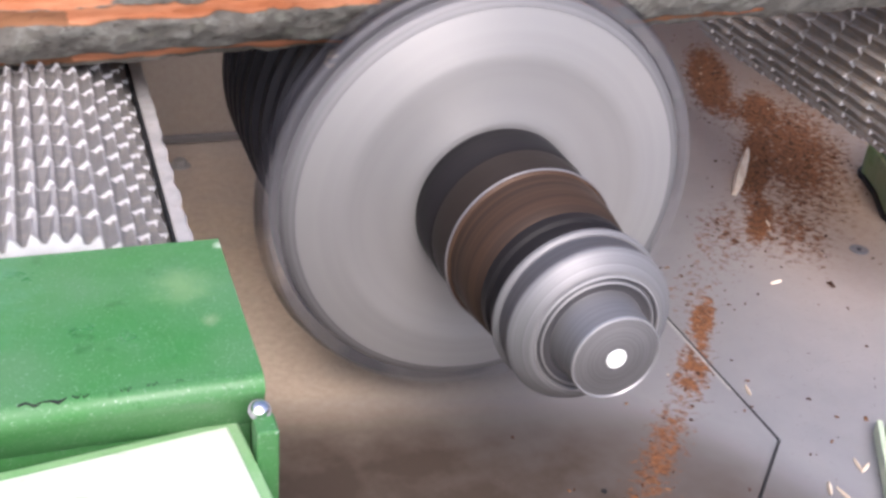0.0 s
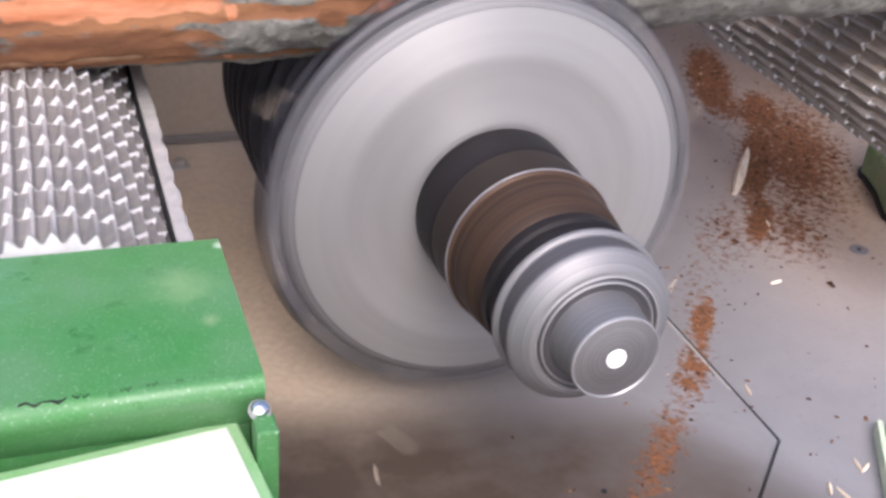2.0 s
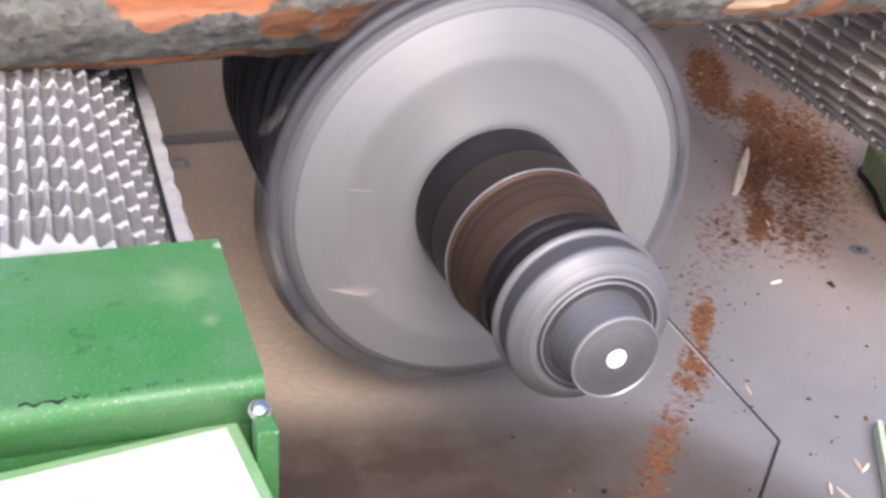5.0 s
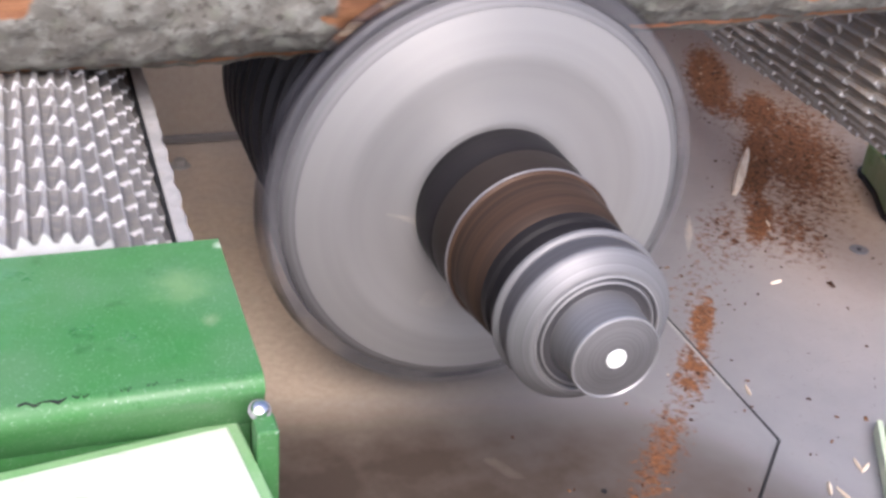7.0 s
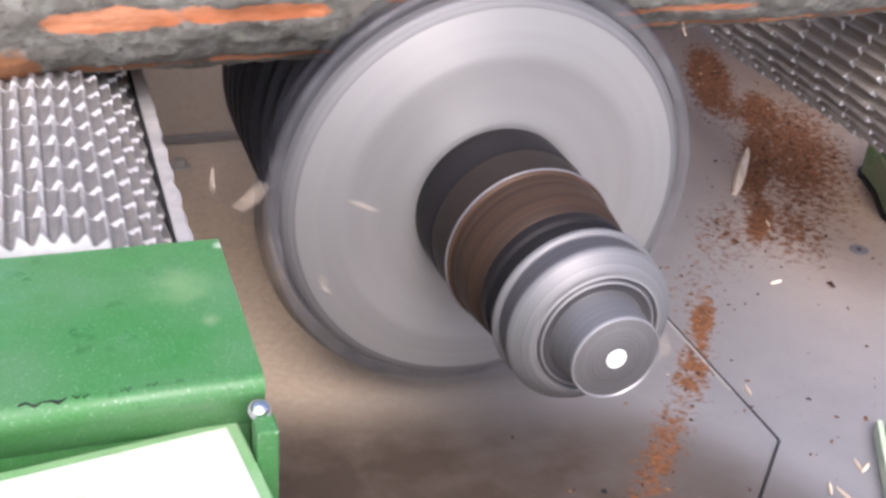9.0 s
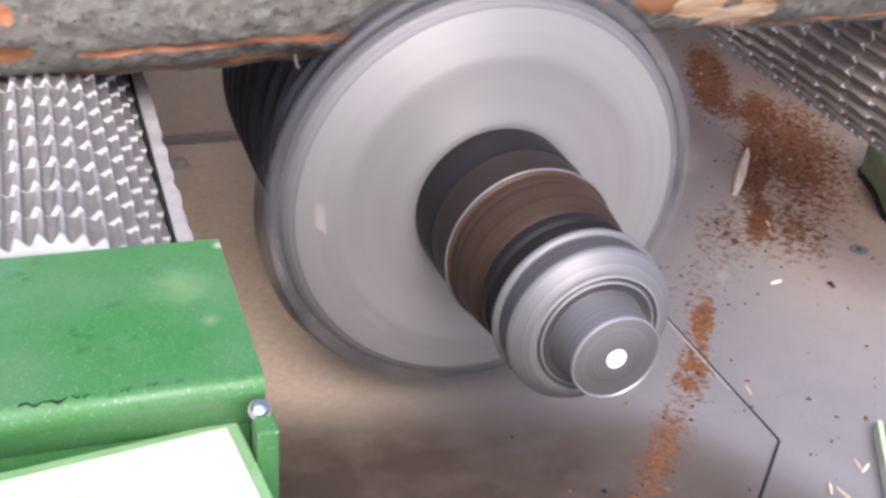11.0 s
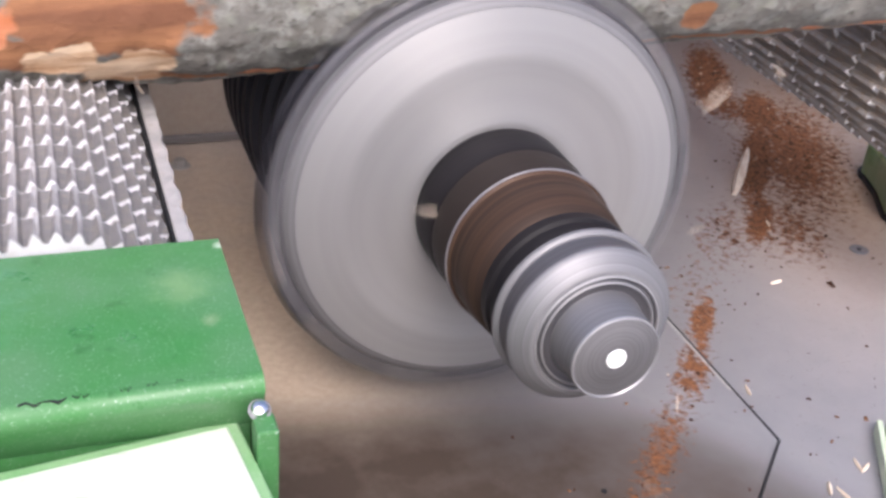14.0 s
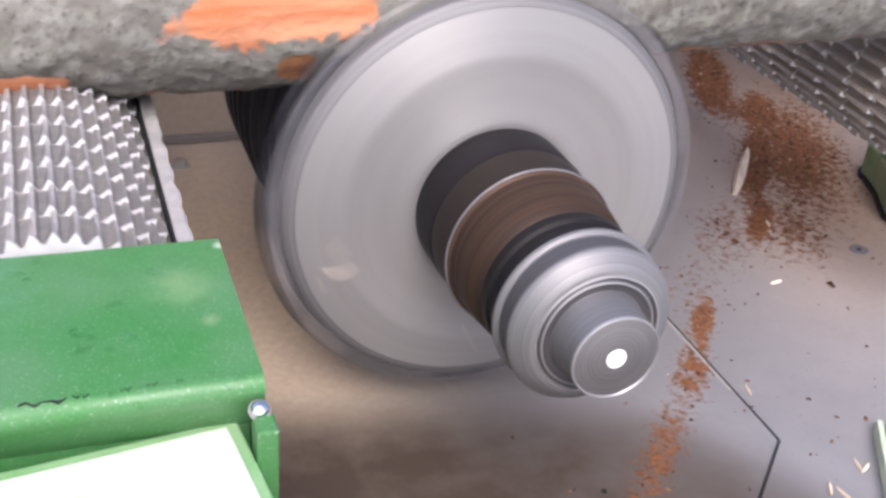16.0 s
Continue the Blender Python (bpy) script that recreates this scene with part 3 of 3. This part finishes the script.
def side_beam():
    ob = thing("side_beam", pose(0, 0, 0), "green painted beam with a rounded end on the bed", "beam")
    out = [(0.80, 0.02), (0.80, 0.36)]
    out += [(0.70 - 0.03 * math.sin(radians(a)), 0.33 + 0.03 * math.cos(radians(a))) for a in range(0, 91, 15)]
    out += [(0.655, 0.29), (0.625, 0.235), (0.60, 0.02)]
    part("beam_body", slab(out, FLOOR - 0.003, FLOOR + 0.045, 0.004), DUSTY, ob)
    part("top_plate", slab([(x + 0.002 if x < 0.72 else x, y - 0.003) for x, y in out], FLOOR + 0.0445, FLOOR + 0.05, 0.002), GREEN, ob)
    part("sole", slab([(x - 0.003 if x < 0.72 else x, y + 0.002) for x, y in out], FLOOR - 0.003, FLOOR + 0.004, 0.001), DRUM, ob, "dark sole strip")
    return ob


side_beam()
edge_bar = thing("edge_bar", pose(0, 0, 0), "pale green painted bar lying on the bed", "bar")
part("bar_body", slab([(0.285, -0.21), (0.345, -0.115), (0.40, -0.14), (0.34, -0.235)], FLOOR - 0.003, FLOOR + 0.018, 0.003), PALE, edge_bar)
part("bar_edge", slab([(0.279, -0.205), (0.339, -0.110), (0.343, -0.113), (0.283, -0.208)], FLOOR - 0.003, FLOOR + 0.012, 0.001), PALE, edge_bar)

screw = thing("floor_screw", pose(0.5421, 0.1743, FLOOR - 0.003), "dark countersunk screw in the steel bed", "screw")
part("screw_head", lathe([(0, 0), (0.011, 0), (0.0105, 0.0016), (0.0062, 0.0018), (0.0045, 0.0008), (0, 0.0008)], 32), KNIFE, screw, "", pose(0, 0, 0, 90, 0, 0))
part("socket", lathe([(0, 0), (0.0028, 0), (0.0026, 0.0012), (0, 0.0012)], 6), DULL_BLACK, screw, "", pose(0, 0, 0.0001, 90, 0, 0))
plug = thing("floor_screw", pose(0.069, -0.1236, FLOOR), "tiny black screw in the floor panel", "screw")
part("screw_head", lathe([(0, 0), (0.0026, 0), (0.0024, 0.0008), (0, 0.001)], 16), DULL_BLACK, plug, "", pose(0, 0, 0, 90, 0, 0))


bolt = thing("floor_bolt", pose(-0.174, 0.519, FLOOR - 0.003), "small dusty hex bolt in the bed beside the rail", "bolt")
part("bolt_head", lathe([(0, 0), (0.008, 0), (0.008, 0.006), (0.0065, 0.0075), (0, 0.0078)], 6, False), ZINC, bolt, "", pose(0, 0, 0.001, 90, 0, 0))
part("bolt_washer", lathe([(0, 0), (0.013, 0), (0.0115, 0.0014), (0, 0.0014)], 24), ZINC, bolt, "", pose(0, 0, 0, 90, 0, 0))

# ---- loose wood ----
def splinter(length, width, thick, seed, bend=0.0):
    r = random.Random(seed)
    bm = bmesh.new()
    rows = []
    for k in range(6):
        u = k / 5
        w = width * (0.25 + 0.75 * math.sin(math.pi * min(max(u, 0.06), 0.94))) * r.uniform(0.8, 1.2)
        z = bend * (u - 0.5) ** 2 * length * 4
        x = (u - 0.5) * length
        rows.append([bm.verts.new((x, -w / 2, z)), bm.verts.new((x, w / 2, z + r.uniform(-0.2, 0.2) * w)), bm.verts.new((x, w * 0.2, z + thick))])
    for a, b in zip(rows, rows[1:]):
        for i in range(3):
            bm.faces.new((a[i], a[(i + 1) % 3], b[(i + 1) % 3], b[i]))
    bm.faces.new(rows[0][::-1])
    bm.faces.new(rows[-1])
    bmesh.ops.recalc_face_normals(bm, faces=bm.faces)
    return bm


sliver = part("wood_splinter", splinter(0.150, 0.015, 0.006, 11), CHIP, None, "", pose(0.515, 0.38, FLOOR - 0.001, 0, 0, 51))
tagged(sliver, "pale torn wood splinter among the crumbs", "wood splinter")
resting = part("wood_splinter", splinter(0.015, 0.0045, 0.002, 12), CHIP, None, "", pose(0.2616, -0.0316, FLOOR - 0.002, 0, 0, 75))
tagged(resting, "small pale chip lying on the bed", "wood splinter", "loose chips")
for x, y, a in ((0.2968, -0.1451, 80), (0.2541, -0.1643, 60), (0.262, -0.172, 100), (0.30, -0.15, 30), (0.55, 0.12, 20), (0.47, 0.25, 70), (0.40, 0.13, 10), (0.24, 0.02, 50), (0.20, -0.02, 70)):
    copy_thing(resting, pose(x, y, FLOOR - 0.002, 0, 0, a))

crumbs = []
faces = []
rng = random.Random(21)
spread = np.random.RandomState(5)
tries = np.stack([spread.uniform(0.02, 0.82, 60000), spread.uniform(-0.22, 0.95, 60000)], 1)
kept = tries[spread.uniform(0, 1, 60000) < np.clip(film_at(tries[:, 0], tries[:, 1])[0], 0, 1) ** 2.0 * np.clip(2.6 * smooth_noise(tries[:, 0] * 70, tries[:, 1] * 70, 8) - 0.75, 0.03, 1) * 0.42 + 0.008]
for x, y in kept[:9000].tolist():
    s = rng.uniform(0.0009, 0.0026) * (2.2 if rng.random() < 0.06 else 1)
    a, q = rng.uniform(0, math.pi), rng.uniform(1, 2.6)
    z = FLOOR - 0.003 + (0.003 if in_hatch(x, y) else 0)
    ca, sa = math.cos(a), math.sin(a)
    n = len(crumbs)
    for u, v in ((-q, -1), (q, -1), (q, 1), (-q, 1)):
        crumbs.append((x + s * (u * ca - v * sa) / 2, y + s * (u * sa + v * ca) / 2, z))
    crumbs.append((x, y, z + s * rng.uniform(0.5, 1.0)))
    faces += [(n, n + 1, n + 4), (n + 1, n + 2, n + 4), (n + 2, n + 3, n + 4), (n + 3, n, n + 4)]
me = bpy.data.meshes.new("bark_crumbs")
me.from_pydata(crumbs, [], faces)
me.materials.append(DUST)
tagged(new("bark_crumbs", me), "rust-brown bark crumbs and sawdust strewn on the bed", "sawdust", kind="stuff")

# ---- the log ----
LOG_Y, LOG_R, TILT = 0.10, 0.07, 2.0
X0, X1, NX, NA = -0.72, 3.62, 1240, 128
ROLL = 40
lx, la = np.meshgrid(np.linspace(X0, X1, NX), np.arange(NA) * 360 / NA - 360, indexing="ij")
bare, slick, wood, knots = (np.zeros_like(lx) for _ in range(4))
wob = (smooth_noise(lx * 60, la / 360 * 40, 5, 40) - 0.5) * 0.6 + (smooth_noise(lx * 170, la / 360 * 90, 6, 90) - 0.5) * 0.4


def patch(x, angle, rx, ra, kind):
    """A stripped or torn place on the log, angle in degrees round it."""
    d = (la - angle + 180) % 360 - 180
    amount = np.clip(1.6 - 1.1 * np.sqrt(np.abs((lx - x) / rx) ** 2.6 + np.abs(d / ra) ** 2.6) + wob * 1.1, 0, 1)
    layer = {"bare": bare, "slick": slick, "wood": wood, "knot": knots}[kind]
    np.maximum(layer, amount, out=layer)


patch(-0.315, -176, 0.053, 7, "bare")
patch(0.022, -143, 0.076, 18, "slick")
patch(0.039, -175, 0.079, 10, "bare")
patch(0.012, -128, 0.042, 5, "wood")
patch(0.181, -161, 0.011, 12, "slick")
patch(0.175, -218, 0.116, 16, "bare")
patch(0.109, -186, 0.022, 13, "slick")
patch(0.272, -186, 0.020, 15, "slick")
patch(0.175, -212, 0.005, 3, "knot")
patch(0.284, -209, 0.010, 3, "knot")
patch(0.214, -205, 0.013, 4, "knot")
patch(0.524, -208, 0.020, 11, "bare")
patch(0.547, -212, 0.055, 8, "bare")
patch(0.607, -195, 0.018, 11, "slick")
patch(0.668, -191, 0.040, 16, "slick")
patch(0.745, -218, 0.018, 9, "slick")
patch(0.995, -200, 0.039, 23, "slick")
patch(0.990, -187, 0.026, 6, "wood")
patch(1.012, -203, 0.022, 6, "wood")
patch(1.059, -173, 0.018, 21, "slick")
patch(1.130, -207, 0.044, 7, "bare")
patch(1.217, -206, 0.054, 5, "bare")
patch(1.347, -215, 0.042, 8, "bare")
patch(1.366, -193, 0.036, 6, "slick")
patch(1.521, -187, 0.099, 3, "bare")
patch(1.821, -216, 0.039, 15, "bare")
patch(1.800, -227, 0.033, 14, "bare")
patch(1.855, -197, 0.034, 12, "slick")
patch(1.917, -213, 0.062, 24, "slick")
patch(1.890, -190, 0.025, 11, "wood")
patch(1.931, -172, 0.030, 20, "wood")
patch(2.141, -194, 0.028, 12, "slick")
patch(2.141, -193, 0.020, 7, "bare")
patch(2.354, -229, 0.068, 19, "bare")
patch(2.360, -193, 0.014, 12, "slick")
patch(2.180, -191, 0.032, 10, "bare")

# the lower edge, freshly shaved by the cutter, before and after the log is rolled
for low, x_end in ((-124, 0.25), (-124 - ROLL, 9)):
    d = (la - low + 180) % 360 - 180
    edge = np.clip(1.3 - np.abs(d - wob * 5) / 5, 0, 1) * (lx < x_end)
    np.maximum(slick, edge * (0.55 + 0.9 * (smooth_noise(lx * 25, lx * 0, 9) > 0.45)), out=slick)
    np.maximum(bare, edge * (smooth_noise(lx * 18, lx * 0, 3) > 0.6), out=bare)
rough = (smooth_noise(lx * 45, la / 360 * 22, 1, 22) - 0.5) * 0.005 + (smooth_noise(lx * 130, la / 360 * 60, 2, 60) - 0.5) * 0.003 + (smooth_noise(lx * 9, la / 360 * 6, 4, 6) - 0.5) * 0.005
cover_up = 1 - np.clip(np.maximum.reduce([bare, slick, wood]), 0, 1)
radius = LOG_R + rough * (0.25 + 0.75 * cover_up) + 0.0016 * cover_up - 0.002 * wood
radius += 0.006 * np.exp(-((lx - 1.059) / 0.02) ** 2 - (((la + 173 + 180) % 360 - 180) / 16) ** 2)
rad = np.radians(la)
verts = np.stack([lx, radius * np.cos(rad), radius * np.sin(rad)], -1).reshape(-1, 3)
idx = np.arange(NX * NA).reshape(NX, NA)
a, b = idx[:-1], idx[1:]
quads = np.stack([a, np.roll(a, -1, 1), np.roll(b, -1, 1), b], -1).reshape(-1, 4).tolist()
me = bpy.data.meshes.new("log")
me.from_pydata(verts.tolist(), [], quads + [idx[0].tolist(), idx[-1].tolist()[::-1]])
me.materials.append(BARK)
col = me.color_attributes.new("skin", "FLOAT_COLOR", "POINT")
col.data.foreach_set("color", np.stack([bare, slick, wood, np.ones_like(bare)], -1).ravel())
kn = me.attributes.new("knots", "FLOAT", "POINT")
kn.data.foreach_set("value", knots.ravel())
me.polygons.foreach_set("use_smooth", [True] * len(me.polygons))
log = new("log", me)
tagged(log, "long log with grey-green lichened bark, stripped orange patches", "log")

for x, angle, size, lean in ((2.20, -166, 0.030, 20), (2.208, -163, 0.026, -45), (2.196, -165, 0.020, 55), (2.212, -164, 0.022, -75), (1.57, -165, 0.018, 30), (1.935, -163, 0.020, 10), (1.835, -164, 0.014, -40), (1.13, -164, 0.014, -20)):
    r = radians(angle)
    part("bark_fibre", splinter(size, 0.0016, 0.0008, int(size * 1e4), 0.2), CHIP, log, "pale torn bark fibre", Matrix.Translation((x, 0.0705 * math.cos(r), 0.0705 * math.sin(r))) @ pose(0, 0, 0, angle + 90, lean, 0) @ pose(0, 0, 0, 0, 90, 0))

# a loose slab of bark that slides off the infeed roller
r = random.Random(9)
near = [(-0.074 + 0.148 * k / 14, -0.017 - r.uniform(0, 0.006) + (0.008 if k > 11 else 0)) for k in range(15)]
away = [(x + 0.002, 0.015 + r.uniform(0, 0.005)) for x, _ in reversed(near)]
bark_slab = part("bark_strip", slab(near + away, -0.003, 0.003, 0.0), BARK, None)
tagged(bark_slab, "loose strip of grey bark torn off the log", "bark strip")

# ---- flying chips ----
chip_meshes = []
for k, (l, w, b) in enumerate(((0.017, 0.0022, 0.1), (0.010, 0.0016, 0.0), (0.026, 0.0021, 0.12), (0.008, 0.0024, 0.1), (0.014, 0.0015, 0.0))):
    o = part("wood_chip", splinter(l, w, 0.0012, 40 + k, b), CHIP, None)
    chip_meshes.append(o.data)
    bpy.data.objects.remove(o)
chips = []
rng = random.Random(77)
for k in range(300):
    o = new("wood_chip", chip_meshes[k % 5])
    tagged(o, "pale wood chip thrown off by the cutter", "wood chip", "flying wood chips")
    chips.append(o)


def motions():
    """The log's feed and roll, the rollers, the cutter and the chips."""
    rows = []
    drift = ((0, 0, 0.1746), (1.5, -0.002, 0.1703), (7, -0.003, 0.1694), (9, -0.004, 0.1685), (12.5, -0.006, 0.165), (14.5, -0.01, 0.1586), (15.5, -0.014, 0.153), (16, -0.015, 0.1508))
    times = sorted([k * 0.5 for k in range(33)] + [2.4, 2.55, 2.6, 2.65, 2.7, 2.8, 15.8, 15.9])
    for t in times:
        dy = np.interp(t, [d[0] for d in drift], [d[1] for d in drift])
        z = np.interp(t, [d[0] for d in drift], [d[2] for d in drift])
        roll = np.interp(t, [2.45, 2.7, 15.85, 16.0], [0, ROLL, ROLL, ROLL + 7])
        kick = np.interp(t, [2.45, 2.6, 2.7], [0, 1, 0])
        x = -0.152 * t if t < 5 else -0.76 - 0.159 * (t - 5)
        z += x * math.tan(radians(TILT)) - 0.035 * kick
        rows.append((t, Matrix.Translation((x, LOG_Y + dy, z)) @ pose(0, 0, 0, 0, -TILT - 5 * kick, 0) @ pose(0, 0, 0, roll, 0, 0)))
    walk(log, rows)
    turn, phase = -112.0, -4.3
    for ob, shift in ((roller_out, 0), (roller_in, 3)):
        at = ob.location.copy()
        walk(ob, [(k * 0.5, Matrix.Translation(at) @ pose(0, 0, 0, 0, phase + shift + turn * 0.5 * k, 0)) for k in range(33)])
    slide = ((0, 0.64, 0.10, 0.112, -4), (2.6, 0.64, 0.10, 0.112, -4), (2.8, 0.475, 0.09, 0.105, -14), (3.0, 0.41, 0.09, 0.046, -7), (3.5, 0.3725, 0.1, 0.0215, 2), (3.8, 0.357, 0.1, 0.013, 13), (4.0, 0.355, 0.1, 0.0115, 14.8),
             (4.4, 0.355, 0.1, 0.0115, 14.8), (4.8, 0.42, -0.12, -0.08, 20), (5.3, 0.70, -0.22, -0.17, 5), (5.8, 0.97, -0.15, -0.199, 0), (16, 0.97, -0.15, -0.199, 0))
    walk(bark_slab, [(t, pose(x, y, z, 12 if t < 5 else 0, a, 0)) for t, x, y, z, a in slide])
    walk(cutter, [(k / 30, pose(0, 0, 0, 0, -67.0 * k, 0)) for k in range(481)])
    for k, o in enumerate(chips):
        t0 = 16.0 * (k + rng.random()) / len(chips) - 0.1
        a = Vector((rng.uniform(-0.12, 0.05), LOG_Y + 0.005, 0.15))
        if rng.random() < 0.6:
            b = Vector((rng.uniform(-0.22, -0.14), rng.uniform(-0.06, 0.03), rng.uniform(0.02, 0.12)))
        else:
            b = Vector((rng.uniform(0.12, 0.2), rng.uniform(-0.08, -0.03), rng.uniform(0.02, 0.14)))
        c = Vector((rng.uniform(-0.14, 0.2), rng.uniform(-0.16, -0.06), rng.uniform(-0.16, 0.0)))
        e = Vector((rng.uniform(-0.15, 0.3), rng.uniform(-0.55, -0.4), FLOOR))
        spin = [Euler([rng.uniform(-1.2, 1.2) for _ in range(3)]) for _ in range(4)]
        legs = [(0.0, a, spin[0])] if t0 > 0.05 else []
        legs += [(t0, a, spin[0]), (t0 + 0.12, b, spin[1]), (t0 + 0.34, c, spin[2]), (t0 + 0.55, e, spin[3]), (16.5, e, spin[3])]
        legs = [(max(t, -0.4), p, s) for t, p, s in legs]
        walk(o, [(t, Matrix.LocRotScale(p, s, None)) for t, p, s in legs])


motions()
